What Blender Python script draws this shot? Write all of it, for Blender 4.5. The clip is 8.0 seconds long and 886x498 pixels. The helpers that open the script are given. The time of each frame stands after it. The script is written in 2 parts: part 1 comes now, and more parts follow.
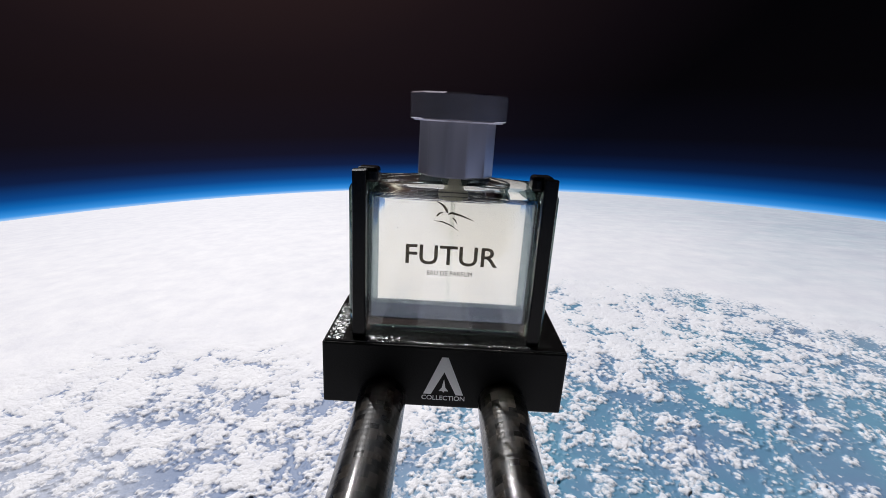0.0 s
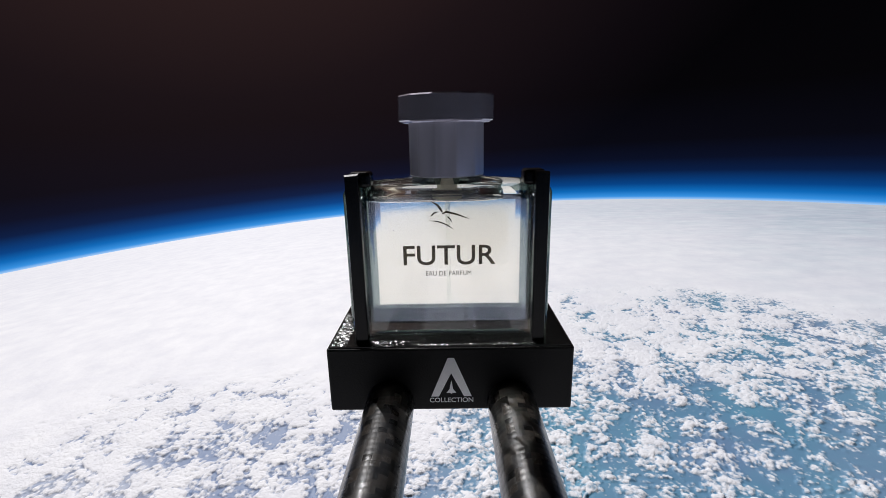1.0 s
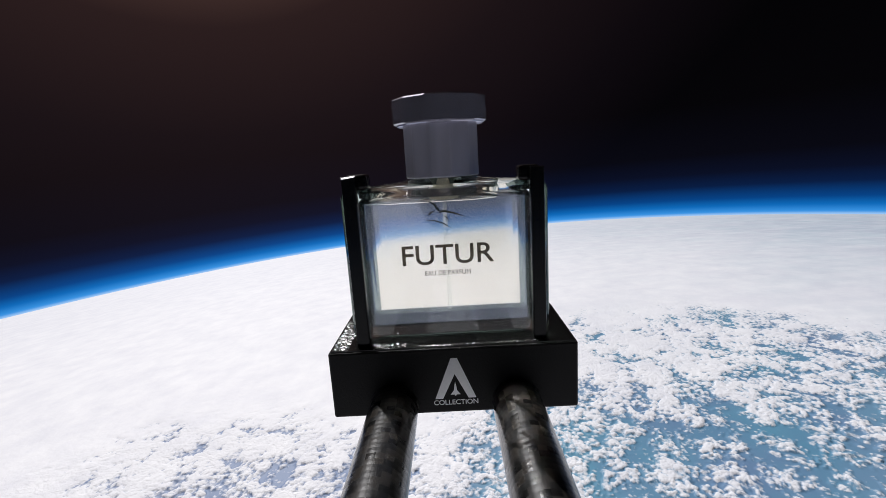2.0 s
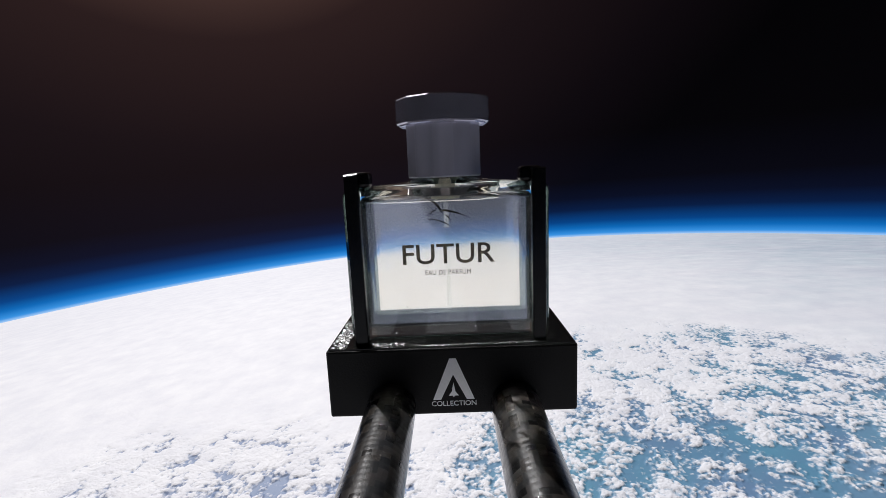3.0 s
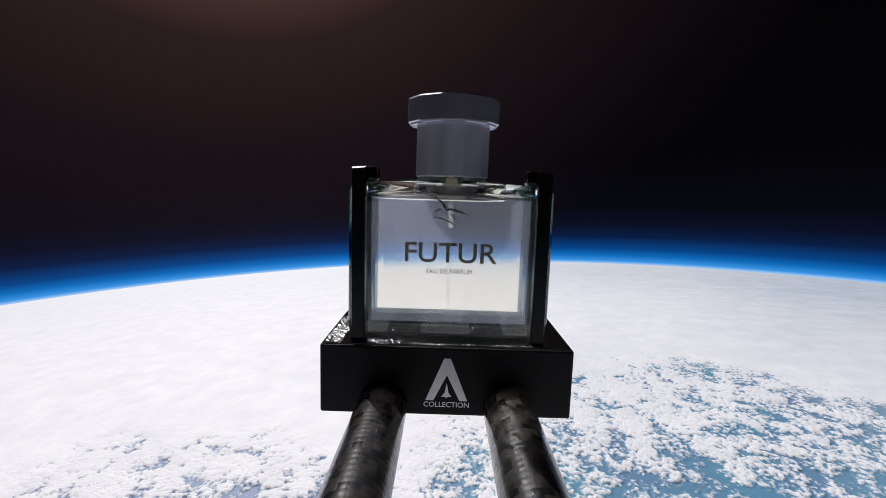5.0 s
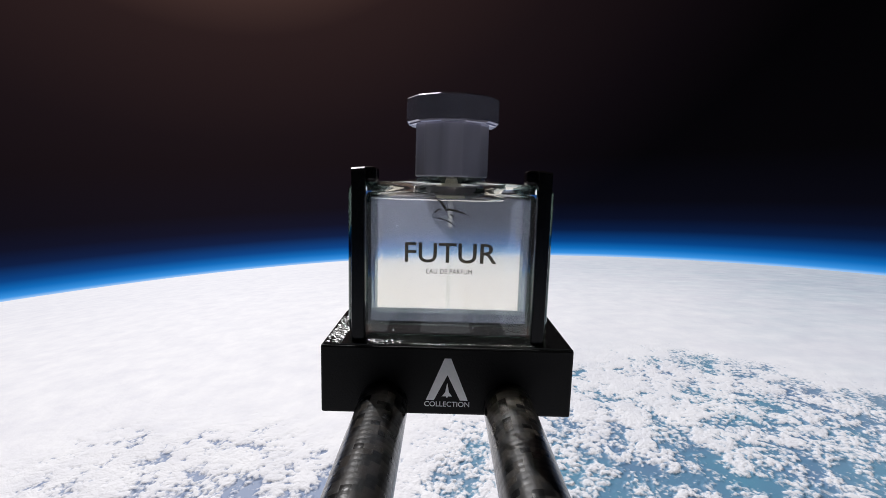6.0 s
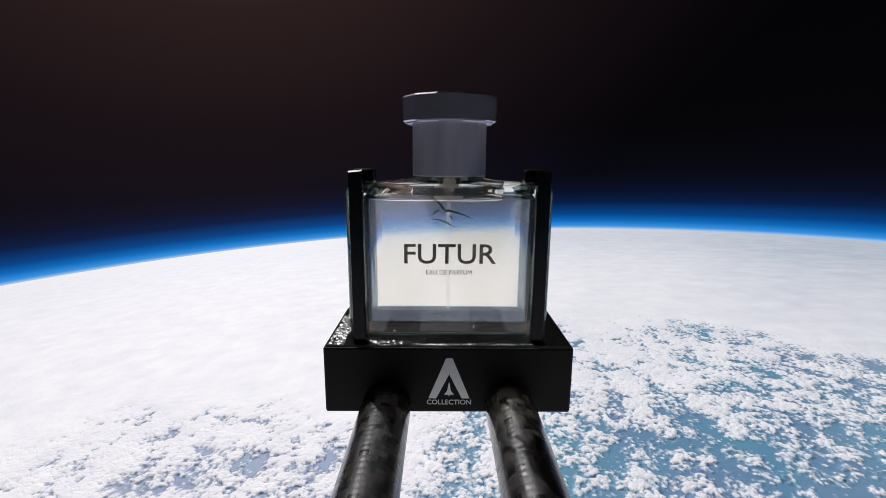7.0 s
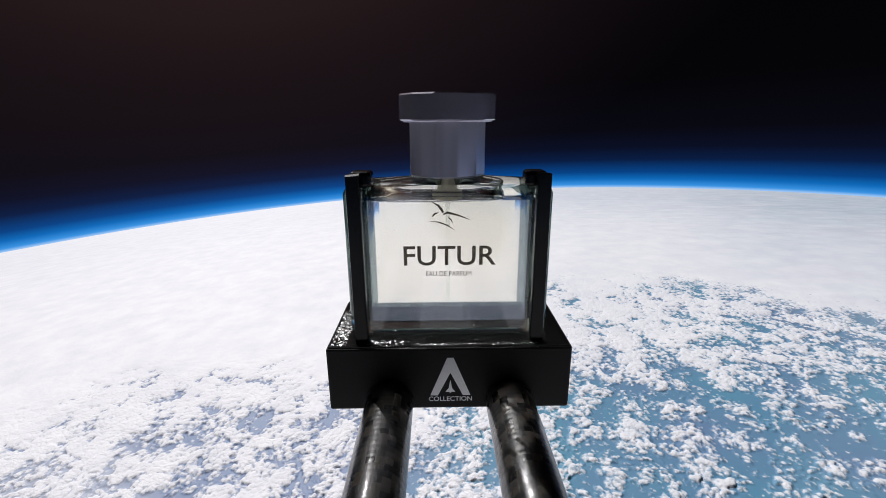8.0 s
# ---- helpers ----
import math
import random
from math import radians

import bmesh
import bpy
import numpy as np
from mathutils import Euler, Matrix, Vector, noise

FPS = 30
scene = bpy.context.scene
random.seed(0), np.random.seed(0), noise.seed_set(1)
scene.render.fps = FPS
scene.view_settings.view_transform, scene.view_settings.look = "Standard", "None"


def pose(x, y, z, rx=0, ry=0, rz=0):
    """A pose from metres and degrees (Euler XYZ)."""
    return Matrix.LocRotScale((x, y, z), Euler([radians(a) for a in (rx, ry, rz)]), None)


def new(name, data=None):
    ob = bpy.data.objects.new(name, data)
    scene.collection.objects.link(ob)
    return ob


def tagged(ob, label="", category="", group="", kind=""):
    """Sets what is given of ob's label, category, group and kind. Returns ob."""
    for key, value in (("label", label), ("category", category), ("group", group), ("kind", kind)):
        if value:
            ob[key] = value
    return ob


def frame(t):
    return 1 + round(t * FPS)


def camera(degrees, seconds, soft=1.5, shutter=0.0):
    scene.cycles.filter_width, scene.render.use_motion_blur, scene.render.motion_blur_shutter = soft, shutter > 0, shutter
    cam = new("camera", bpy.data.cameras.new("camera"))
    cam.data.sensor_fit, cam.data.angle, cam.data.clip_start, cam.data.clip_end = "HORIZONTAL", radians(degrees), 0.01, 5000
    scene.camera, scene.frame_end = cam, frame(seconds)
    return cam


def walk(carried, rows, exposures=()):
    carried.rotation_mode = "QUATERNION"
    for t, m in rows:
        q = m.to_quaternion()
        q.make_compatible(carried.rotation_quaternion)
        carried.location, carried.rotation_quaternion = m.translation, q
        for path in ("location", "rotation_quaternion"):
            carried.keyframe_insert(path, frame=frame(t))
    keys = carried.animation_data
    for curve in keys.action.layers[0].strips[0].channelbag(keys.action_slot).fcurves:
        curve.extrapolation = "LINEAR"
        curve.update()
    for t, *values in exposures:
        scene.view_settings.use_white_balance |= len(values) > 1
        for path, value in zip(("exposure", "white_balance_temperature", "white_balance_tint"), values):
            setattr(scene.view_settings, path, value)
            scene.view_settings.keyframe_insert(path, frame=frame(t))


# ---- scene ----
cam = camera(88.85, 8.0, soft=0.75)
# The eye hangs 0.15 m in front of the bottle and sways with the rig: t, eye in metres, turn in degrees.
ROWS = [
    (0.0, -0.00318, 0.00349, 0.07706, 73.271, -3.169, 0.766),
    (0.5, -0.00121, 0.00294, 0.07505, 74.068, -0.935, 0.656),
    (1.0, 0.00043, 0.00171, 0.07130, 75.507, 1.126, 0.551),
    (1.5, 0.00159, 0.00030, 0.06668, 77.244, 2.646, 0.544),
    (2.0, 0.00216, -0.00081, 0.06235, 78.846, 3.423, 0.605),
    (2.5, 0.00206, -0.00139, 0.05941, 79.919, 3.310, 0.655),
    (3.0, 0.00131, -0.00158, 0.05786, 80.476, 2.365, 0.645),
    (3.5, 0.00027, -0.00196, 0.05508, 81.473, 1.193, 0.568),
    (4.0, -0.00099, -0.00215, 0.05348, 82.035, -0.195, 0.417),
    (4.5, -0.00186, -0.00230, 0.05245, 82.392, -1.264, 0.324),
    (5.0, -0.00232, -0.00238, 0.05197, 82.562, -1.782, 0.263),
    (5.5, -0.00250, -0.00233, 0.05238, 82.412, -1.819, 0.206),
    (6.0, -0.00253, -0.00209, 0.05403, 81.816, -1.483, 0.136),
    (6.5, -0.00259, -0.00156, 0.05732, 80.627, -0.929, 0.006),
    (7.0, -0.00297, -0.00051, 0.06267, 78.678, -0.402, -0.259),
    (7.5, -0.00341, 0.00121, 0.06942, 76.194, 0.082, -0.573),
    (8.0, -0.00396, 0.00329, 0.07586, 73.780, 0.309, -0.884),
]
walk(cam, [(t, pose(*place_and_turn)) for t, *place_and_turn in ROWS])

# ---- sky, sun ----
DIP = 10.25                    # degrees from the level down to the planet's limb
EARTH_R = 24000.0
EARTH_H = EARTH_R * (1 / math.cos(radians(DIP)) - 1)
EYE = Vector((-0.0015, 0.0, 0.065))
UP = Vector((-0.0549, -0.0196, 0.9983)).normalized()
SUN_DIR = Vector((-math.sin(radians(27)) * math.cos(radians(44)), math.cos(radians(27)) * math.cos(radians(44)), math.sin(radians(44))))
sun = new("sun", bpy.data.lights.new("sun", "SUN"))
sun.data.energy, sun.data.angle, sun.data.color = 5.0, radians(0.53), (0.985, 0.972, 0.99)
sun.matrix_world = Matrix.Translation((-3, 5, 6)) @ SUN_DIR.to_track_quat("Z", "Y").to_matrix().to_4x4()


class Nodes:
    """A short way to wire shader nodes."""

    def __init__(self, tree):
        self.tree = tree
        tree.nodes.clear()

    def add(self, kind, inputs=None, operation=None, data_type=None, shape=None, dims=None, layer=None):
        node = self.tree.nodes.new(kind)
        if operation:
            node.operation = operation
        if data_type:
            node.data_type = data_type
        if shape:
            node.interpolation_type = shape
        if dims:
            node.noise_dimensions = dims
        if layer and kind == "ShaderNodeUVMap":
            node.uv_map = layer
        elif layer:
            node.attribute_name = layer
        for key, value in (inputs or {}).items():
            if isinstance(value, bpy.types.NodeSocket):
                self.tree.links.new(value, node.inputs[key])
            else:
                node.inputs[key].default_value = value
        return node

    def math(self, op, a, b=0.0, c=0.0):
        return self.add("ShaderNodeMath", {0: a, 1: b, 2: c}, operation=op).outputs[0]

    def ramp(self, value, stops, mode="LINEAR"):
        node = self.add("ShaderNodeValToRGB", {0: value})
        node.color_ramp.interpolation = mode
        els = node.color_ramp.elements
        while len(els) < len(stops):
            els.new(0.5)
        for el, (at, col) in zip(els, stops):
            el.position, el.color = at, (*col, 1)
        return node.outputs[0]

    def mix(self, fac, a, b):
        return self.add("ShaderNodeMix", {"Factor": fac, 6: a, 7: b}, data_type="RGBA").outputs[2]

    def noise(self, scale, detail=4.0, rough=0.55, vector=None):
        node = self.add("ShaderNodeTexNoise", {"Scale": scale, "Detail": detail, "Roughness": rough})
        if vector:
            self.tree.links.new(vector, node.inputs["Vector"])
        return node.outputs[0]

    def bump(self, height, strength, distance):
        return self.add("ShaderNodeBump", {"Height": height, "Strength": strength, "Distance": distance}).outputs[0]


world = bpy.data.worlds.new("space")
scene.world = world
world.use_nodes = True
w = Nodes(world.node_tree)
way = w.add("ShaderNodeTexCoord").outputs["Generated"]
rise = w.add("ShaderNodeVectorMath", {0: way, 1: tuple(UP)}, operation="DOT_PRODUCT").outputs["Value"]
above = w.math("MULTIPLY_ADD", w.math("ARCSINE", rise), 180 / math.pi, DIP)      # degrees over the limb
air = w.ramp(w.math("DIVIDE", w.math("ADD", above, 1.0), 31.0), [
    (0.0, (0.60, 0.78, 1.0)), (0.95 / 31, (0.46, 0.70, 1.0)), (1.35 / 31, (0.040, 0.29, 0.76)), (2.0 / 31, (0.005, 0.145, 0.49)),
    (2.8 / 31, (0.0024, 0.055, 0.235)), (4.2 / 31, (0.0030, 0.0125, 0.055)), (5.6 / 31, (0.0032, 0.0052, 0.018)),
    (7.6 / 31, (0.0027, 0.0028, 0.0062)), (13.0 / 31, (0.0016, 0.0014, 0.0022)), (1.0, (0.0008, 0.0007, 0.0009))])
# lens glare painted into the sky: dim, reddish, fading with angle from the sun
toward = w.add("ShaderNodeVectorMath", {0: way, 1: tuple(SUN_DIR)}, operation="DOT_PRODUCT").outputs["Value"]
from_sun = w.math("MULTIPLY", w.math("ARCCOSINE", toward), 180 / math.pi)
# its unseen white core is added to brighten glints in the bottle's shoulder
lens_glare = w.ramp(w.math("DIVIDE", from_sun, 60.0), [
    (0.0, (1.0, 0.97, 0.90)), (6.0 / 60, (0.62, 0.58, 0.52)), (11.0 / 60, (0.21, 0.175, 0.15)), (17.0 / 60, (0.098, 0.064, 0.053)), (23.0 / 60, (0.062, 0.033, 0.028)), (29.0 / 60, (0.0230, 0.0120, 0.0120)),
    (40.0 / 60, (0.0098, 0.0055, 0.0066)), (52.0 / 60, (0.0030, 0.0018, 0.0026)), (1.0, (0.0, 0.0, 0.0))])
glow = w.add("ShaderNodeVectorMath", {0: air, 1: lens_glare}, operation="ADD").outputs[0]
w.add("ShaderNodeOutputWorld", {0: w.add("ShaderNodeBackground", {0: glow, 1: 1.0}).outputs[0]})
scene.view_settings.exposure = 0.0


# ---- materials ----
def material(name):
    mat = bpy.data.materials.new(name)
    mat.use_nodes = True
    return mat, Nodes(mat.node_tree)


def finish(n, shader):
    n.add("ShaderNodeOutputMaterial", {0: shader})


def plastic(name, col, rough, grain=2500.0, strength=0.25, spec=0.4):
    """Printed plastic: fine ridges, small blotches of gloss."""
    mat, n = material(name)
    pos = n.add("ShaderNodeTexCoord").outputs["Object"]
    fine, blotch = n.noise(grain, 3, 0.6, pos), n.noise(120.0, 4, 0.6, pos)
    base = n.mix(blotch, (*[c * 0.7 for c in col], 1), (*[c * 1.3 for c in col], 1))
    gloss = n.math("MULTIPLY_ADD", blotch, 0.25, rough - 0.12)
    finish(n, n.add("ShaderNodeBsdfPrincipled", {"Base Color": base, "Roughness": gloss, "Specular IOR Level": spec,
                                                 "Normal": n.bump(fine, strength, 0.0004)}).outputs[0])
    return mat


def clear(name, ior, col=(1, 1, 1), rough=0.0):
    mat, n = material(name)
    finish(n, n.add("ShaderNodeBsdfGlass", {"Color": (*col, 1), "IOR": ior, "Roughness": rough}).outputs[0])
    return mat


def smudged_glass():
    """Clear glass with a thin film of dust that catches the sun."""
    mat, n = material("clear_glass")
    pos = n.add("ShaderNodeTexCoord").outputs["Object"]
    film = n.math("ADD", n.math("MULTIPLY", n.noise(70.0, 5, 0.6, pos), 0.014), n.math("MULTIPLY", n.noise(900.0, 2, 0.6, pos), 0.006))
    specks = n.math("LESS_THAN", n.add("ShaderNodeTexVoronoi", {"Vector": pos, "Scale": 230.0}).outputs["Distance"], 0.055)
    film = n.math("MULTIPLY_ADD", specks, 0.35, film)
    glass = n.add("ShaderNodeBsdfGlass", {"Color": (0.968, 0.978, 0.965, 1), "IOR": 1.5, "Roughness": 0.0}).outputs[0]
    dust = n.add("ShaderNodeBsdfTranslucent", {"Color": (0.85, 0.88, 0.95, 1)}).outputs[0]
    finish(n, n.add("ShaderNodeMixShader", {0: film, 1: glass, 2: dust}).outputs[0])
    return mat


def scent_liquid():
    """Pale perfume inside glass, faintly cloudy in the sun."""
    mat, n = material("pale_scent")
    pos = n.add("ShaderNodeTexCoord").outputs["Object"]
    haze = n.math("MULTIPLY_ADD", n.noise(90.0, 4, 0.6, pos), 0.05, 0.05)
    liquid = n.add("ShaderNodeBsdfGlass", {"Color": (0.970, 0.935, 0.862, 1), "IOR": 1.36 / 1.5, "Roughness": 0.20}).outputs[0]
    cloudy = n.add("ShaderNodeBsdfTranslucent", {"Color": (0.58, 0.67, 0.93, 1)}).outputs[0]
    finish(n, n.add("ShaderNodeMixShader", {0: haze, 1: liquid, 2: cloudy}).outputs[0])
    return mat


def milky_tube():
    """Half-clear plastic that glows a little when the sun stands behind it."""
    mat, n = material("milky_tube")
    through_it = n.add("ShaderNodeBsdfGlass", {"Color": (0.93, 0.93, 0.91, 1), "IOR": 1.08, "Roughness": 0.15}).outputs[0]
    milk = n.add("ShaderNodeBsdfTranslucent", {"Color": (0.85, 0.88, 0.92, 1)}).outputs[0]
    pos = n.add("ShaderNodeTexCoord").outputs["Object"]
    finish(n, n.add("ShaderNodeMixShader", {0: n.math("MULTIPLY_ADD", n.noise(600.0, 3, 0.6, pos), 0.26, 0.02), 1: through_it, 2: milk}).outputs[0])
    return mat


def carbon():
    """Twill of black fibre under a gloss coat; the map's u runs round the tube, v along it."""
    mat, n = material("carbon_fibre_twill")
    uv = n.add("ShaderNodeSeparateXYZ", {0: n.add("ShaderNodeUVMap", layer="weave").outputs[0]})
    fu, fv = n.math("FLOOR", uv.outputs[0]), n.math("FLOOR", uv.outputs[1])
    over = n.math("LESS_THAN", n.math("FLOORED_MODULO", n.math("ADD", fu, fv), 4.0), 1.5)
    cross = n.add("ShaderNodeCombineXYZ", {0: fu, 1: fv}).outputs[0]
    tow = n.add("ShaderNodeTexWhiteNoise", {"Vector": cross}, dims="2D").outputs[0]
    pos = n.add("ShaderNodeTexCoord").outputs["Object"]
    thread = n.noise(1800.0, 3, 0.65, pos)
    scuff = n.noise(160.0, 5, 0.65, pos)
    tint = n.mix(over, (0.004, 0.004, 0.004, 1), (0.031, 0.027, 0.023, 1))
    tint = n.mix(n.math("MULTIPLY", tow, 0.6), tint, (0.006, 0.006, 0.006, 1))
    tint = n.mix(n.math("MULTIPLY", thread, 0.5), tint, (0.004, 0.004, 0.004, 1))
    lift = n.math("MULTIPLY_ADD", over, 0.6, n.math("ADD", n.math("PINGPONG", uv.outputs[0], 0.5), n.math("PINGPONG", uv.outputs[1], 0.5)))
    coarse = n.math("ADD", n.math("MULTIPLY", tow, 0.5), n.math("MULTIPLY", thread, 0.6))
    finish(n, n.add("ShaderNodeBsdfPrincipled", {
        "Base Color": tint, "Roughness": n.math("MULTIPLY_ADD", tow, 0.18, 0.24), "Specular IOR Level": 0.11, "Coat Weight": 0.6,
        "Coat Roughness": n.math("MULTIPLY_ADD", scuff, 0.08, 0.01), "Coat Normal": n.bump(coarse, 0.22, 0.0003),
        "Normal": n.bump(n.math("MULTIPLY_ADD", thread, 0.8, lift), 0.24, 0.0003)}).outputs[0])
    return mat


def brushed(name, dark, light, metal, rough):
    """Anodised cap metal with faint drawn lines; soft upright reflections are put into its colour."""
    mat, n = material(name)
    pos = n.add("ShaderNodeTexCoord").outputs["Object"]
    lines = n.noise(300.0, 3, 0.6, n.add("ShaderNodeVectorMath", {0: pos, 1: (6, 6, 0.2)}, operation="MULTIPLY").outputs[0])
    reflex_tone = n.noise(150.0, 1, 0.5, n.add("ShaderNodeVectorMath", {0: pos, 1: (1, 1, 0.12)}, operation="MULTIPLY").outputs[0])
    reflex_tone = n.add("ShaderNodeMapRange", {0: reflex_tone, 1: 0.25, 2: 0.75}, shape="SMOOTHSTEP").outputs[0]
    # reflections that differ from facet to facet, put into the colour as a tone
    xyz = n.add("ShaderNodeSeparateXYZ", {0: pos})
    facet = n.math("FLOOR", n.math("MULTIPLY_ADD", n.math("ARCTAN2", xyz.outputs[1], xyz.outputs[0]), 6 / math.pi, 11.5))
    own = n.add("ShaderNodeTexWhiteNoise", {"W": facet}, dims="1D").outputs["Value"]
    reflex_tone = n.math("MULTIPLY_ADD", own, 0.6, n.math("MULTIPLY", reflex_tone, 0.4))
    finish(n, n.add("ShaderNodeBsdfPrincipled", {
        "Base Color": n.mix(reflex_tone, (*dark, 1), (*light, 1)), "Metallic": metal,
        "Roughness": n.math("MULTIPLY_ADD", lines, 0.12, rough), "Normal": n.bump(lines, 0.06, 0.0002)}).outputs[0])
    return mat


def ink(name, col, thin=0.0):
    """Printed ink; a thin layer lets some of the light behind it through."""
    mat, n = material(name)
    pos = n.add("ShaderNodeTexCoord").outputs["Object"]
    tone = n.mix(n.noise(900.0, 3, 0.6, pos), (*[c * 0.85 for c in col], 1), (*col, 1))
    solid = n.add("ShaderNodeBsdfPrincipled", {"Base Color": tone, "Roughness": 0.6, "Specular IOR Level": 0.2}).outputs[0]
    if thin:
        solid = n.add("ShaderNodeMixShader", {0: thin, 1: solid, 2: n.add("ShaderNodeBsdfTransparent", {0: (0.75, 0.7, 0.62, 1)}).outputs[0]}).outputs[0]
    finish(n, solid)
    return mat


def planet():
    """Sea with broken cloud; the mesh's own cover says where the cloud stands."""
    mat, n = material("sea_and_cloud")
    pos = n.add("ShaderNodeTexCoord").outputs["Object"]
    cover = n.add("ShaderNodeAttribute", layer="cover").outputs["Fac"]
    fluff, wisps = n.noise(0.18, 7, 0.64, pos), n.noise(0.01, 5, 0.6, pos)
    bent = n.add("ShaderNodeVectorMath", {0: pos, 1: n.add("ShaderNodeVectorMath", {0: n.add("ShaderNodeTexNoise", {
        "Vector": pos, "Scale": 0.2, "Detail": 3.0}).outputs["Color"], 1: (7, 7, 0)}, operation="MULTIPLY").outputs[0]}, operation="ADD").outputs[0]
    puffs = n.add("ShaderNodeTexVoronoi", {"Vector": bent, "Scale": 0.15}).outputs["Distance"]
    knobs = n.add("ShaderNodeTexVoronoi", {"Vector": bent, "Scale": 0.34}).outputs["Distance"]
    edge = n.math("ADD", n.math("MULTIPLY_ADD", fluff, 0.72, -0.36), n.math("MULTIPLY_ADD", puffs, -0.40, 0.18))
    cloud = n.add("ShaderNodeMapRange", {0: n.math("ADD", cover, edge), 1: 0.30, 2: 0.66}, shape="SMOOTHSTEP").outputs[0]
    # distance haze and thin high cloud, streaky, put into the colour over the sea
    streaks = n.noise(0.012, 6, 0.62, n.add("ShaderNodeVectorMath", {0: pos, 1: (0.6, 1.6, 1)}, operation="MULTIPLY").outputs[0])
    haze_veil = n.math("MULTIPLY", n.add("ShaderNodeAttribute", layer="haze_veil").outputs["Fac"], n.math("MULTIPLY_ADD", streaks, 0.9, 0.45))
    # limb haze and the duller right side, put into the cloud's opacity
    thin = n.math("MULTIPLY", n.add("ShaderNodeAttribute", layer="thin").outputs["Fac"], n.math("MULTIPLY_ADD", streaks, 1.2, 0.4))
    cloud = n.math("SUBTRACT", n.math("MINIMUM", n.math("MAXIMUM", cloud, haze_veil), 1.0), thin)
    teal = n.mix(wisps, (0.055, 0.190, 0.298, 1), (0.110, 0.262, 0.372, 1))
    patches = n.ramp(n.noise(0.006, 4, 0.6, n.add("ShaderNodeVectorMath", {0: pos, 1: (310, 90, 0)}, operation="ADD").outputs[0]),
                     [(0.36, (0, 0, 0)), (0.66, (0.55, 0.55, 0.55))])
    # the sea leans to lavender in patches and towards the left
    sea = n.mix(n.math("MAXIMUM", patches, n.add("ShaderNodeAttribute", layer="lavender").outputs["Fac"]), teal, (0.125, 0.155, 0.295, 1))
    white = n.mix(n.noise(0.018, 7, 0.62, pos), (0.62, 0.622, 0.68, 1), (0.872, 0.866, 0.872, 1))
    water = n.add("ShaderNodeBsdfPrincipled", {"Base Color": sea, "Roughness": 0.55, "Specular IOR Level": 0.25}).outputs[0]
    relief = n.math("MULTIPLY_ADD", n.add("ShaderNodeAttribute", layer="deck").outputs["Fac"], -0.52, 0.74)       # the closed deck is smoother
    heap = n.add("ShaderNodeBsdfPrincipled", {"Base Color": white, "Roughness": 0.7, "Specular IOR Level": 0.45, "Normal": n.bump(n.math("MULTIPLY_ADD", knobs, -0.45, edge), relief, 2.6)}).outputs[0]
    # light that has wandered through the cloud leaves it evenly upwards
    inner = n.add("ShaderNodeBsdfDiffuse", {"Color": white, "Normal": n.add("ShaderNodeCombineXYZ", {0: UP.x, 1: UP.y, 2: UP.z}).outputs[0]}).outputs[0]
    vapour = n.add("ShaderNodeMixShader", {0: 0.48, 1: heap, 2: inner}).outputs[0]
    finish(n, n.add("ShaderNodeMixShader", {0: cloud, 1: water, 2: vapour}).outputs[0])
    return mat


BLACK = plastic("black_printed_plastic", (0.007, 0.0068, 0.0066), 0.5, 1400.0, 0.4, 0.12)
GLOSSY = plastic("glossy_black_skin", (0.003, 0.003, 0.003), 0.12, 1500.0, 0.22, 0.2)
SATIN = plastic("satin_black_plastic", (0.003, 0.003, 0.003), 0.20, 3500.0, 0.05, 0.16)
WET = plastic("shiny_black_crumb", (0.004, 0.004, 0.004), 0.26, 900.0, 0.1, 0.9)
FOAM = plastic("dark_foam", (0.012, 0.012, 0.013), 0.8, 500.0, 0.5, 0.1)
GLASS = smudged_glass()
CLEAR_TUBE = clear("clear_tube", 1.015, (0.97, 0.98, 0.97))
STRAW = milky_tube()
SCENT = scent_liquid()
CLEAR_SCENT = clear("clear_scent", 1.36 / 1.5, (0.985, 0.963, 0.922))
# darker copies of scent and glass, with dark reflections put into the tint
FLOOR_SHADE = clear("dark_green_shade_floor", 1.36 / 1.5, (0.095, 0.122, 0.108))
CORNER_SHADE = clear("grey_green_shade_corner", 1.5, (0.50, 0.56, 0.53))
SIDE_SHADE = clear("grey_green_shade_side", 1.36 / 1.5, (0.26, 0.31, 0.295))
HOLLOW = clear("air_in_scent", 1 / 1.36)
TUBE = plastic("milky_plastic", (0.74, 0.71, 0.62), 0.4)
CAP = brushed("dark_lilac_metal", (0.24, 0.23, 0.285), (0.46, 0.44, 0.52), 0.8, 0.16)
COLLAR = brushed("lilac_grey_metal", (0.29, 0.28, 0.345), (0.66, 0.64, 0.74), 0.55, 0.15)
CARBON = carbon()
DARK_INK = ink("dark_grey_ink", (0.05, 0.046, 0.04), 0.35)
PALE_INK = ink("pale_grey_ink", (0.93, 0.93, 0.93))


# ---- makers ----
def thing(name, place, label, category, **more):
    ob = new(name)
    ob.location, ob.empty_display_size = place, 0.01
    return tagged(ob, label, category, **more)


def part(name, bm, mat, parent, label="", smooth=False):
    """Links a bmesh, given in world metres, as one mesh under a thing or a part."""
    base, up = Vector((0, 0, 0)), parent
    while up:
        base, up = base + up.location, up.parent
    bmesh.ops.translate(bm, verts=bm.verts, vec=-base)
    for edge in bm.edges:
        edge.smooth = len(edge.link_faces) == 2 and edge.calc_face_angle() < radians(50)
    me = bpy.data.meshes.new(name)
    bm.to_mesh(me)
    bm.free()
    me.materials.append(mat)
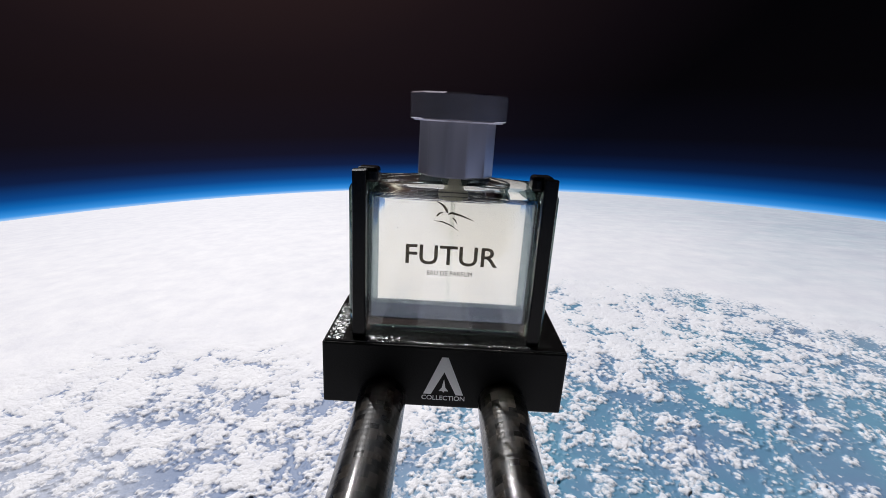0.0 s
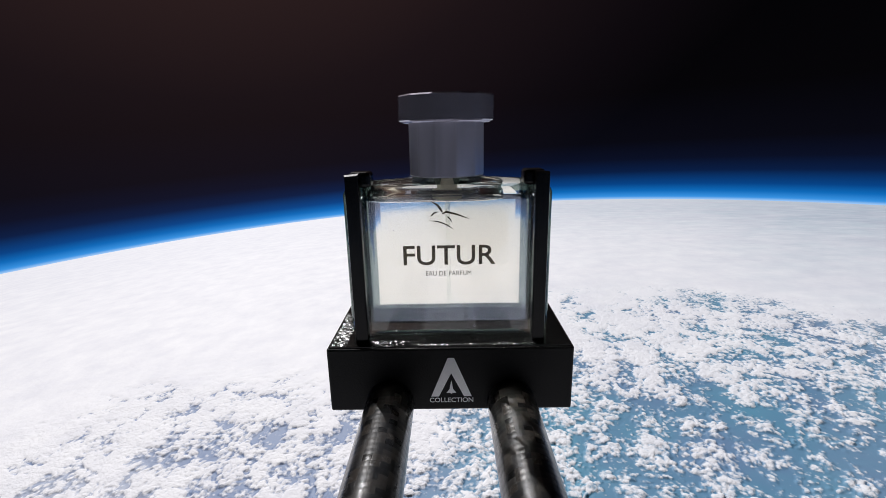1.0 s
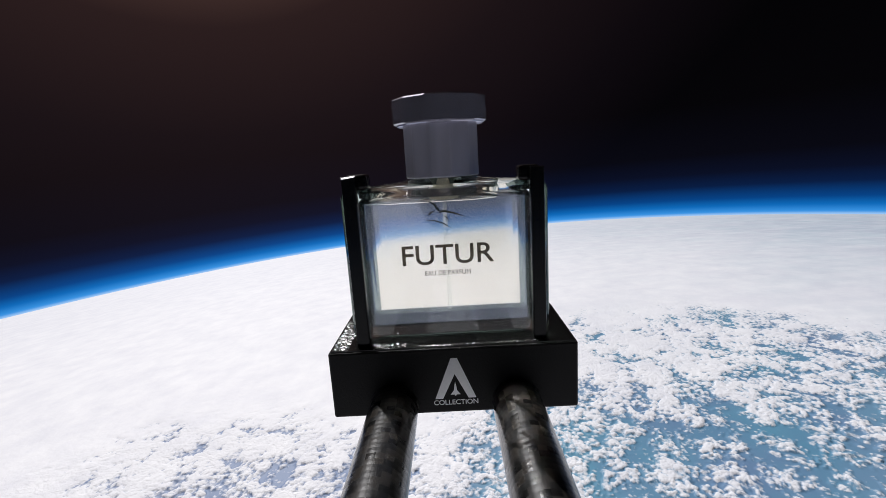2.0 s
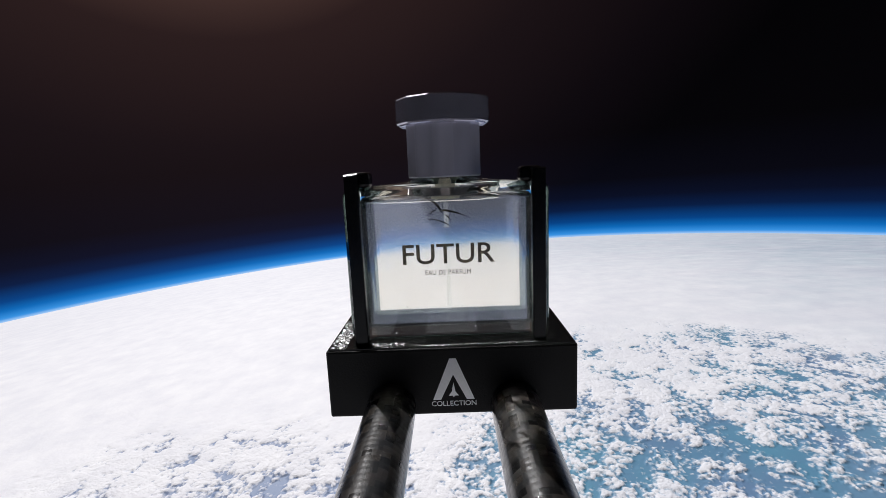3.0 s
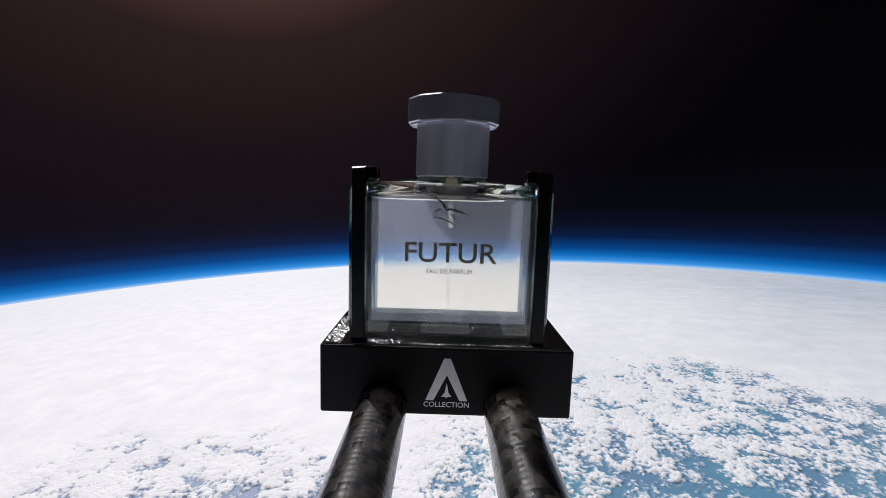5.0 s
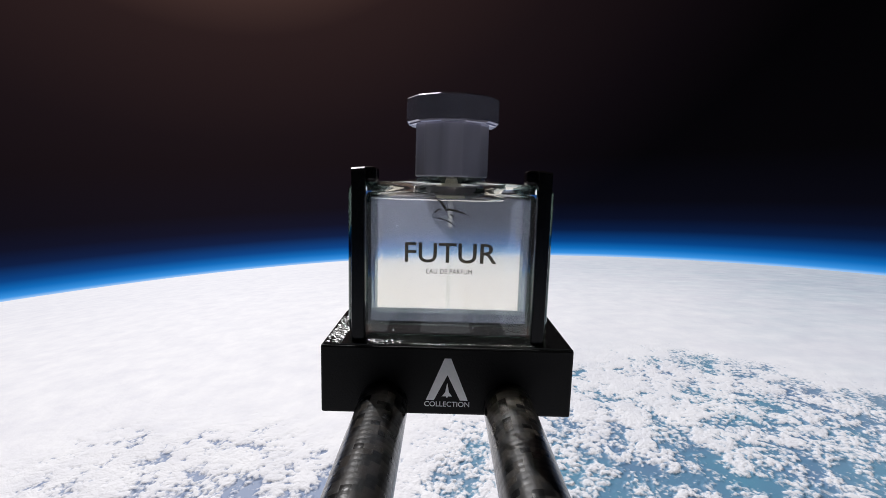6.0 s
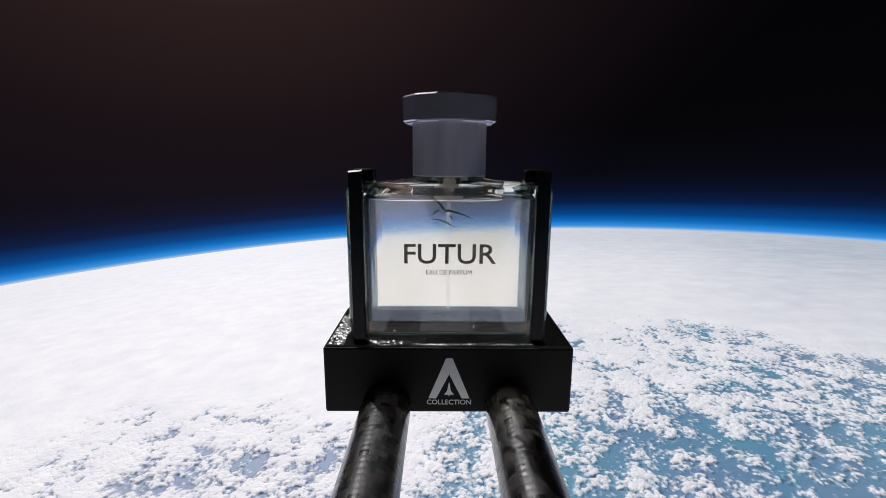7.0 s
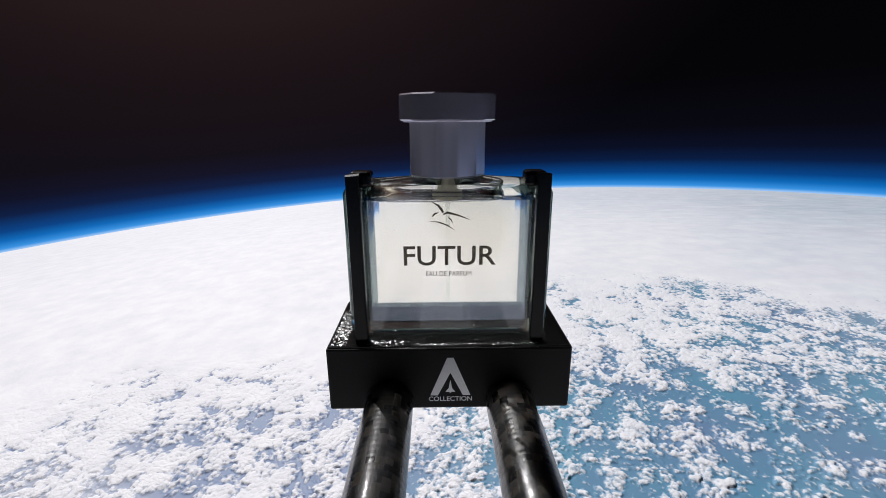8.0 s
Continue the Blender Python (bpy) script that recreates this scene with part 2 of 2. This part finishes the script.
    if smooth:                      # broad faces stay flat, the roundings between them are smooth
        for face in me.polygons:
            face.use_smooth = face.area < 6e-4
    ob = new(name, me)
    ob.parent = parent
    return tagged(ob, label)


def box(x0, x1, y0, y1, z0, z1, bevel=0.0, steps=2):
    bm = bmesh.new()
    bmesh.ops.create_cube(bm, size=1, matrix=Matrix.Translation(((x0 + x1) / 2, (y0 + y1) / 2, (z0 + z1) / 2))
                          @ Matrix.Diagonal((x1 - x0, y1 - y0, z1 - z0, 1)))
    if bevel:
        bmesh.ops.bevel(bm, geom=bm.edges[:], offset=bevel, segments=steps, affect="EDGES", profile=0.5)
    return bm


def loft(rings, centre=(0, 0), corner=8):
    """A closed body through rounded rectangles: (z, half width, half depth, corner radius), and where it is needed a shift along x."""
    bm = bmesh.new()
    rows = []
    for z, hx, hy, r, *shift in rings:
        row, mx = [], centre[0] + sum(shift)
        for sx, sy, a0 in ((1, 1, 0), (-1, 1, 90), (-1, -1, 180), (1, -1, 270)):
            for k in range(corner):
                a = radians(a0 + 90 * k / (corner - 1))
                row.append(bm.verts.new((mx + sx * (hx - r) + r * math.cos(a), centre[1] + sy * (hy - r) + r * math.sin(a), z)))
        rows.append(row)
    for low, high in zip(rows, rows[1:]):
        for i in range(len(low)):
            j = (i + 1) % len(low)
            bm.faces.new((low[i], low[j], high[j], high[i]))
    bm.faces.new(rows[0][::-1])
    bm.faces.new(rows[-1])
    bmesh.ops.recalc_face_normals(bm, faces=bm.faces[:])
    return bm


def facets(rings, sides, cx, cy, turn=0.0, worn=0.0):
    """A many-sided turned body: (z, radius over the corners), with its upright edges eased where worn is given."""
    bm = bmesh.new()
    rows = [[bm.verts.new((cx + r * math.cos(turn + 2 * math.pi * k / sides), cy + r * math.sin(turn + 2 * math.pi * k / sides), z))
             for k in range(sides)] for z, r in rings]
    for low, high in zip(rows, rows[1:]):
        for i in range(sides):
            bm.faces.new((low[i], low[(i + 1) % sides], high[(i + 1) % sides], high[i]))
    bm.faces.new(rows[0][::-1])
    bm.faces.new(rows[-1])
    if worn:
        upright = [e for e in bm.edges if abs(e.verts[0].co.z - e.verts[1].co.z) > 0.004]
        bmesh.ops.bevel(bm, geom=upright, offset=worn, segments=2, affect="EDGES", profile=0.5)
    bmesh.ops.recalc_face_normals(bm, faces=bm.faces[:])
    return bm


def slab(outline, y, depth):
    """A flat shape standing in the plane y, facing the eye: outline in (x, z)."""
    bm = bmesh.new()
    front = [bm.verts.new((x, y, z)) for x, z in outline]
    back = [bm.verts.new((x, y + depth, z)) for x, z in outline]
    bm.faces.new(front)
    bm.faces.new(back[::-1])
    for i in range(len(front)):
        j = (i + 1) % len(front)
        bm.faces.new((front[i], back[i], back[j], front[j]))
    bmesh.ops.recalc_face_normals(bm, faces=bm.faces[:])
    return bm


def swoosh(points, widths, y, depth):
    """A stroke that swells and tapers along a bent line."""
    left, right = [], []
    for i, ((x, z), wd) in enumerate(zip(points, widths)):
        (x0, z0), (x1, z1) = points[max(i - 1, 0)], points[min(i + 1, len(points) - 1)]
        side = Vector((-(z1 - z0), x1 - x0)).normalized() * wd / 2
        left.append((x + side.x, z + side.y))
        right.append((x - side.x, z - side.y))
    return slab(left + right[::-1], y, depth)


def lettering(text, width, height, x, y, z, weight=0.0, spacing=1.0):
    """Raised letters of that width and height, centred at x, z on the plane y."""
    data = bpy.data.curves.new("letters", "FONT")
    data.body, data.extrude, data.offset, data.space_character, data.resolution_u = text, 0.02, weight, spacing, 6
    ob = new("letters", data)
    bpy.context.view_layer.update()
    me = bpy.data.meshes.new_from_object(ob.evaluated_get(bpy.context.evaluated_depsgraph_get()))
    bm = bmesh.new()
    bm.from_mesh(me)
    bpy.data.objects.remove(ob)
    bpy.data.meshes.remove(me)
    xs, zs = [v.co.x for v in bm.verts], [v.co.y for v in bm.verts]
    sx, sz = width / (max(xs) - min(xs)), height / (max(zs) - min(zs))
    mx, mz = (max(xs) + min(xs)) / 2, (max(zs) + min(zs)) / 2
    for v in bm.verts:
        v.co = Vector((x + (v.co.x - mx) * sx, y - 0.0001 * (1 if v.co.z > 0 else 0), z + (v.co.y - mz) * sz))
    return bm


# ---- the planet under its clouds ----
def lattice(x, y, seed):
    """Smooth gradient noise on the plane, about -0.7 to 0.7."""
    rng = np.random.RandomState(seed)
    perm, ang = rng.permutation(512), rng.rand(512) * 2 * np.pi
    gx, gy = np.cos(ang), np.sin(ang)
    xi, yi = np.floor(x).astype(np.int64), np.floor(y).astype(np.int64)
    xf, yf = x - xi, y - yi
    u, v = xf * xf * xf * (xf * (xf * 6 - 15) + 10), yf * yf * yf * (yf * (yf * 6 - 15) + 10)

    def corner(dx, dy):
        h = perm[(perm[(xi + dx) % 512] + yi + dy) % 512]
        return gx[h] * (xf - dx) + gy[h] * (yf - dy)

    a, b = corner(0, 0) * (1 - u) + corner(1, 0) * u, corner(0, 1) * (1 - u) + corner(1, 1) * u
    return a * (1 - v) + b * v


def layers(x, y, size, count, seed, gain=0.55):
    total, amp = 0.0, 1.0
    for k in range(count):
        total = total + amp * lattice(x / size + 17.3 * k, y / size - 9.1 * k, seed + k)
        size, amp = size / 2, amp * gain
    return total


def domes(x, y, size, seed):
    """Round heaps packed side by side, 0 in the creases and up to 1 on top."""
    rng = np.random.RandomState(seed)
    perm, ox, oy, big = rng.permutation(1024), rng.rand(1024), rng.rand(1024), 0.55 + 0.45 * rng.rand(1024)
    x, y = x / size, y / size
    xi, yi = np.floor(x).astype(np.int64), np.floor(y).astype(np.int64)
    best = np.zeros_like(x)
    for dx in (-1, 0, 1):
        for dy in (-1, 0, 1):
            h = perm[(perm[(xi + dx) % 1024] + yi + dy) % 1024]
            d2 = ((xi + dx + ox[h] - x) ** 2 + (yi + dy + oy[h] - y) ** 2) / (0.85 * big[h]) ** 2
            best = np.maximum(best, big[h] * np.sqrt(np.clip(1 - d2, 0, 1)))
    return best


def step(x, a, b):
    t = np.clip((x - a) / (b - a), 0, 1)
    return t * t * (3 - 2 * t)


def build_planet():
    az = np.radians(np.concatenate([np.linspace(-66, 66, 1080), np.linspace(66, 294, 76)[1:-1]]))
    nadir = np.radians(np.linspace(38.0, 90 - DIP - 0.01, 660))         # how far each ring lies from straight below the eye
    seen = EARTH_R * (np.arcsin(np.sin(nadir) * (1 + EARTH_H / EARTH_R)) - nadir)
    arc = np.concatenate([[40.0, 90.0, 140.0, 190.0, 240.0], seen, np.linspace(seen[-1], 4900, 12)[1:]])
    a, r = np.meshgrid(az, arc)
    x, y = r * np.sin(a), r * np.cos(a)
    side = -np.degrees(a)                                   # degrees to the sunward side
    xw = x + 14 * lattice(x / 60, y / 60, 5) + 3 * lattice(x / 9, y / 9, 8)
    yw = y + 14 * lattice(x / 60 + 7, y / 60 + 3, 6) + 3 * lattice(x / 9 + 4, y / 9 + 8, 9)
    near = 1 - step(r, 800, 1700)                           # small heaps merge with distance
    cells = layers(xw, yw, 40.0, 5, 20, 0.62) * (0.25 + 0.75 * near)
    streets = lattice((0.94 * xw - 0.34 * yw) / 34, (0.94 * yw + 0.34 * xw) / 120, 33)
    banks = layers(xw, yw, 420.0, 4, 40)
    heaps = (0.32 * domes(xw, yw, 44.0, 69) + 0.34 * domes(xw, yw, 17.0, 70) + 0.34 * domes(xw, yw, 7.2, 71)) * near + 0.35 * (1 - near)
    left, right = np.clip(side, 0, 60), np.clip(-side, 0, 60)
    far = step(r + 190 * banks + 60 * cells, 860 + 3.0 * right, 1120 + 3.0 * right)
    sheet = step(side + 10 * banks, 2, 16) * step(r + 150 * banks + 70 * cells, 470 + 6.5 * left, 600 + 7.5 * left)
    round_back = np.minimum(np.abs(side), np.abs(side + 360))
    behind = np.maximum(step(round_back, 64, 90), 1 - step(r, 250, 310))     # unseen closed smooth deck added below and behind the eye; it brightens the fronts
    deck = np.maximum(np.maximum(far, sheet), behind)
    # opacity cut paints limb haze and the duller side away from the sun
    thin = (0.10 + 0.14 * step(side, 20, -10)) * step(r, 1200, 2800) + 0.16 * step(-side, 22, 42) * step(r, 850, 1500) + 0.10 * step(right, 3, 20)
    lane = np.exp(-((r - 1060 - 9 * (right - 31) + 50 * banks) / 42) ** 2) * step(right + 6 * banks, 21, 27) * (1 - step(right + 6 * banks, 34, 42))
    broken = (-0.02 + 0.20 * cells + 0.24 * streets + 0.12 * banks + 0.85 * heaps + 0.07 * domes(xw, yw, 5.0, 72) + 0.10 * step(side, -14, 4) + 0.28 * step(r + 60 * banks, 540, 860) * (1 - 0.35 * step(right, 28, 42))
              - 0.08 * step(right, 18, 40) - 0.06 * step(right, 36, 48) + (0.11 + 0.30 * step(side, 5, 25)) * lattice(xw / 70, yw / 70, 51))
    cover = np.clip(broken * (1 - 0.92 * deck) + deck * (1.0 + 0.10 * cells) - 0.34 * lane * (0.5 + 1.2 * cells), 0, 1.3)
    # the far part paints distance haze, the left part is thin cloud
    haze_veil = np.clip(0.55 * step(r, 850, 1500) + 0.15 * step(right, 30, 46) + 0.06 * step(side, 6, 18) + 0.40 * step(left, 36, 46) * (1 - step(r, 650, 800)), 0, 0.85)
    height = step(cover, 0.30, 0.75) * (1.0 + (2.7 * heaps + 0.4 * np.clip(cells, -0.5, 1)) * (1 - 0.6 * deck) * (1 - behind)) + 2.0 * deck
    rad = EARTH_R + height
    phi = r / EARTH_R
    co = np.stack([rad * np.sin(phi) * np.sin(a), rad * np.sin(phi) * np.cos(a), rad * np.cos(phi) - EARTH_R], -1).reshape(-1, 3)
    rows, cols = a.shape
    i, j = np.meshgrid(np.arange(rows - 1), np.arange(cols), indexing="ij")
    k = (j + 1) % cols
    quads = np.stack([i * cols + j, i * cols + k, (i + 1) * cols + k, (i + 1) * cols + j], -1).reshape(-1, 4)[:, ::-1]
    me = bpy.data.meshes.new("ground")
    me.vertices.add(len(co))
    me.vertices.foreach_set("co", co.astype(np.float32).ravel())
    loops = np.concatenate([quads.ravel(), np.arange(cols)[::-1]])
    starts = np.concatenate([np.arange(len(quads)) * 4, [len(quads) * 4]])
    me.loops.add(len(loops))
    me.loops.foreach_set("vertex_index", loops.astype(np.int32))
    me.polygons.add(len(starts))
    me.polygons.foreach_set("loop_start", starts.astype(np.int32))
    me.update(calc_edges=True)
    me.validate()
    for layer, values in (("cover", cover), ("haze_veil", haze_veil), ("thin", thin), ("deck", deck), ("lavender", 0.75 * step(side + 8 * banks, -4, 14))):
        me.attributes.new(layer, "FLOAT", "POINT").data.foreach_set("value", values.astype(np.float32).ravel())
    me.shade_smooth()
    me.materials.append(planet())
    ob = new("ground", me)
    east = Vector((0, 1, 0)).cross(UP).normalized()
    ob.matrix_world = Matrix.Translation(EYE - UP * EARTH_H) @ Matrix((east, UP.cross(east), UP)).transposed().to_4x4()
    return tagged(ob, "curved blue ocean under broken white cloud, sunlit from high above", "ground", kind="structure")


# ---- the mount ----
BOTTLE_Y = 0.1655
FRONT, REAR = 0.1426, 0.1845


def tube(x, radius, z, y0, y1):
    """A tube along y with rounded lip and a map for its weave."""
    bm = bmesh.new()
    uv = bm.loops.layers.uv.new("weave")
    sides, rings = 40, [(y0, radius * 0.8), (y0, radius), (y1, radius), (y1, radius * 0.8)]
    rows = [[bm.verts.new((x + r * math.cos(2 * math.pi * k / sides), y, z + r * math.sin(2 * math.pi * k / sides))) for k in range(sides)]
            for y, r in rings]
    for m, (low, high) in enumerate(zip(rows, rows[1:])):
        for i in range(sides):
            j = (i + 1) % sides
            face = bm.faces.new((low[i], low[j], high[j], high[i]))
            for loop, (u, yy) in zip(face.loops, ((i, rings[m][0]), (i + 1, rings[m][0]), (i + 1, rings[m + 1][0]), (i, rings[m + 1][0]))):
                loop[uv].uv = (u / sides * 20, yy / 0.0023)
    bmesh.ops.recalc_face_normals(bm, faces=bm.faces[:])
    return bm


def build_mount():
    mount = thing("bottle_mount", (0, BOTTLE_Y, -0.024), "black printed plastic bottle mount with two carbon fibre arms", "mount")
    part("base_block", box(-0.0425, 0.0425, FRONT, REAR, -0.024, 0.0, 0.0008), BLACK, mount, "matt black block with glossy ridged top")
    part("top_skin", box(-0.0417, 0.0417, FRONT + 0.0008, REAR - 0.0008, -0.0004, 0.0003), GLOSSY, mount, "glossy ridged black skin")
    for sx in (-1, 1):
        lo, hi = sorted((sx * 0.0283, sx * 0.0328))
        post = bmesh.new()              # upright bar whose front edge is chamfered at the tip
        outline = ((0.1462, -0.001), (0.1462, 0.0583), (0.1471, 0.0588), (0.1496, 0.0588), (0.1496, -0.001))
        rows = [[post.verts.new((x, yy, zz - (0.10 * (abs(x) - 0.0305) if zz > 0 else 0))) for yy, zz in outline] for x in (lo, hi)]
        for i in range(5):
            post.faces.new((rows[0][i], rows[0][(i + 1) % 5], rows[1][(i + 1) % 5], rows[1][i]))
        post.faces.new(rows[0][::-1])
        post.faces.new(rows[1])
        bmesh.ops.recalc_face_normals(post, faces=post.faces[:])
        bmesh.ops.bevel(post, geom=[e for e in post.edges if abs(e.verts[0].co.z - e.verts[1].co.z) > 0.05], offset=0.0004, segments=2, affect="EDGES", profile=0.5)
        part("post", post, SATIN, mount)
        lo, hi = sorted((sx * 0.0250, sx * 0.0321))
        part("hook", box(lo, hi, 0.1494, 0.1570, 0.0540, 0.0592, 0.0013, 3), SATIN, mount)
        part("arm", tube(sx * 0.0212, 0.0084, -0.0207, -0.14, FRONT + 0.006), CARBON, mount, "glossy black carbon fibre twill tube", True)
    grain = bmesh.new()
    rng = random.Random(4)
    spots = [(rng.uniform(-0.0412, -0.0358), rng.uniform(0.1440, 0.1740), rng.uniform(0.0002, 0.0006)) for _ in range(560)]
    spots += [(rng.uniform(-0.0275, -0.0160), rng.uniform(0.1434, 0.1480), rng.uniform(0.0002, 0.0006)) for _ in range(80)]
    spots += [(-0.0120 + 0.00058 * k + rng.uniform(-1e-4, 1e-4), 0.1442 + rng.uniform(-2e-4, 8e-4), rng.uniform(0.0003, 0.0005)) for k in range(72)]
    for gx, gy, size in spots:      # flat flakes of print, each at its own tilt
        tilt = pose(gx, gy, 0.00035, rng.uniform(0, 26), rng.uniform(-22, 6), rng.uniform(-40, 40))
        bmesh.ops.create_cube(grain, size=1, matrix=tilt @ Matrix.Diagonal((size, size * rng.uniform(0.5, 0.9), 0.0002, 1)))
    part("print_grain", grain, WET, mount, "shiny black print flakes")
    ex = 0.0003
    part("emblem", slab([(ex - 0.0071, -0.0186), (ex - 0.0011, -0.0038), (ex + 0.0011, -0.0038), (ex + 0.0071, -0.0186), (ex + 0.0044, -0.0186),
                         (ex, -0.0096), (ex - 0.0044, -0.0186)], FRONT - 0.0001, 0.0001), PALE_INK, mount, "pale grey chevron emblem")
    part("dart", slab([(ex - 0.0017, -0.0172), (ex - 0.0006, -0.0157), (ex - 0.0003, -0.0138), (ex, -0.0124), (ex + 0.0003, -0.0138), (ex + 0.0006, -0.0157),
                       (ex + 0.0017, -0.0172), (ex + 0.0004, -0.0172), (ex, -0.0178), (ex - 0.0004, -0.0172)], FRONT - 0.0001, 0.0001), PALE_INK, mount)
    part("lettering", lettering("COLLECTION", 0.0153, 0.0018, ex, FRONT, -0.0200, 0.004, 0.98), PALE_INK, mount, "pale grey capital letters")
    return mount


def build_bottle():
    y, c = BOTTLE_Y, (0, BOTTLE_Y)
    bottle = thing("perfume_bottle", (0, y, 0.0004), "clear glass perfume bottle with pale liquid and faceted grey cap", "bottle")
    hx, hy = 0.0356, 0.0155
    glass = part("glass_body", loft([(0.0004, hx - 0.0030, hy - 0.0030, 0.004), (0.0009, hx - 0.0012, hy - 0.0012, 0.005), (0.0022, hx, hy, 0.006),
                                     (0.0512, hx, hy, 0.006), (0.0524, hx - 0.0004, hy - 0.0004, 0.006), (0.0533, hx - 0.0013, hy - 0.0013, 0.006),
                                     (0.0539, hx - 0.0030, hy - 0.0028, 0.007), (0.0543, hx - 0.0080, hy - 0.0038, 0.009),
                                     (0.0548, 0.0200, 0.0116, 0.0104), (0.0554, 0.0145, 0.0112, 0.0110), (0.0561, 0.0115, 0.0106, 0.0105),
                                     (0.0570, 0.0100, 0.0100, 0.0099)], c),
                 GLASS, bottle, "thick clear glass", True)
    glass.visible_shadow = False
    glass.data.materials.append(CORNER_SHADE)                 # dark reflections of corners and underside, put into a grey-green tint
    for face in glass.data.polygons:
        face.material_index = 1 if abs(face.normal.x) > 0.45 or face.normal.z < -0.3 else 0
    ix, iy = 0.0298, 0.0118
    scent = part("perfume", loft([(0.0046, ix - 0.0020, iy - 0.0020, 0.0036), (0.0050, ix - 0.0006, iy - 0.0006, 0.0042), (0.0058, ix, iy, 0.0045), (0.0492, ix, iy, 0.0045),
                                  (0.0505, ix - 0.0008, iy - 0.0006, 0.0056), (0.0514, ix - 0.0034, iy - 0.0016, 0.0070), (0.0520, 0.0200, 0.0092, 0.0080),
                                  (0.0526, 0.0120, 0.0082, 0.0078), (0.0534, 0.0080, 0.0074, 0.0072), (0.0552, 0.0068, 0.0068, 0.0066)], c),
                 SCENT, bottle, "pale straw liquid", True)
    scent.visible_shadow = False
    scent.data.materials.append(CLEAR_SCENT)                # the cloudy mix is on the broad faces only
    scent.data.materials.append(SIDE_SHADE)                 # shade of the thick side walls is put into this grey-green tint
    scent.data.materials.append(FLOOR_SHADE)                  # and the thick floor's shade into a darker one
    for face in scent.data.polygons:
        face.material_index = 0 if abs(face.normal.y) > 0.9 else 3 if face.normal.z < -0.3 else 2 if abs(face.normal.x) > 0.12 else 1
    # one long air bubble under the shoulder, pushed to one end
    space = part("air_bubble", loft([(0.0483, 0.0205, 0.0085, 0.0080, -0.0045), (0.0485, 0.0230, 0.0104, 0.0095, -0.0045), (0.0491, 0.0241, 0.0113, 0.0105, -0.0045),
                                     (0.0500, 0.0240, 0.0111, 0.0104, -0.0045), (0.0508, 0.0222, 0.0100, 0.0097, -0.0040), (0.0514, 0.0180, 0.0088, 0.0086, -0.0025),
                                     (0.0519, 0.0130, 0.0080, 0.0078, -0.0010), (0.0525, 0.0098, 0.0072, 0.0070), (0.0534, 0.0070, 0.0066, 0.0064), (0.0548, 0.0062, 0.0062, 0.0060)], c),
                 HOLLOW, bottle, "", True)
    space.visible_shadow = False
    turn = math.pi / 12
    part("spray_pump", facets([(0.0487, 0.0022), (0.0490, 0.0037), (0.0505, 0.0037), (0.0508, 0.0050), (0.0526, 0.0054), (0.0575, 0.0054)], 24, 0, y), TUBE, bottle, "milky plastic pump")
    part("dip_tube", facets([(0.0080, 0.0007), (0.0478, 0.0007)], 16, 0, y), CLEAR_TUBE, bottle, "thin clear plastic tube")
    part("tube_sleeve", facets([(0.0385, 0.0008), (0.0486, 0.0008)], 16, 0, y), STRAW, bottle, "milky plastic tube sleeve")
    part("collar", facets([(0.0565, 0.0130), (0.0570, 0.0134), (0.0752, 0.0134)], 12, 0, y, turn, 0.0005), COLLAR, bottle, "faceted lilac-grey metal")
    part("cap", facets([(0.0744, 0.0143), (0.0745, 0.0155), (0.0749, 0.0156), (0.0750, 0.0163), (0.0753, 0.0167), (0.0830, 0.0167), (0.0835, 0.0162)], 12, 0, y, turn, 0.0005),
         CAP, bottle, "wide faceted lilac-grey metal top")
    face = y - hy
    part("lettering", lettering("FUTUR", 0.0314, 0.0069, 0.0004, face, 0.0308, 0.010, 1.0), DARK_INK, bottle, "dark grey capital letters")
    part("lettering", lettering("EAU DE PARFUM", 0.0156, 0.0017, 0.0, face, 0.0244, 0.0, 1.05), DARK_INK, bottle, "small dark grey capital letters")
    strokes = (                                             # a bird on the wing
        ([(-0.0055, 0.0493), (-0.0034, 0.0481), (-0.0024, 0.0468), (-0.0018, 0.0457)], (0.0002, 0.0007, 0.0009, 0.0006)),
        ([(-0.0018, 0.0451), (-0.0004, 0.0457), (0.0031, 0.0448), (0.0071, 0.0433)], (0.0004, 0.0008, 0.0006, 0.0001)),
        ([(-0.0054, 0.0444), (-0.0045, 0.0454), (-0.0033, 0.0457)], (0.0005, 0.0006, 0.0002)),
        ([(-0.0001, 0.0440), (0.0007, 0.0434), (0.0015, 0.0420)], (0.0003, 0.0005, 0.0001)),
        ([(-0.0062, 0.0428), (-0.0033, 0.0425), (-0.0004, 0.0414), (0.0020, 0.0397)], (0.0001, 0.0004, 0.0004, 0.0001)),
    )
    for bend, wd in strokes:
        part("swoosh", swoosh(bend, wd, face - 0.0001, 0.0001), DARK_INK, bottle)
    return bottle


def build_payload():
    """The box behind the eye, on which the arms are fixed."""
    load = thing("payload_box", (0, -0.10, -0.05), "dark foam payload box that carries the arms", "box")
    part("body", box(-0.055, 0.055, -0.20, -0.10, -0.05, 0.0, 0.006, 3), FOAM, load)
    return load


build_mount()
build_bottle()
build_payload()
build_planet()
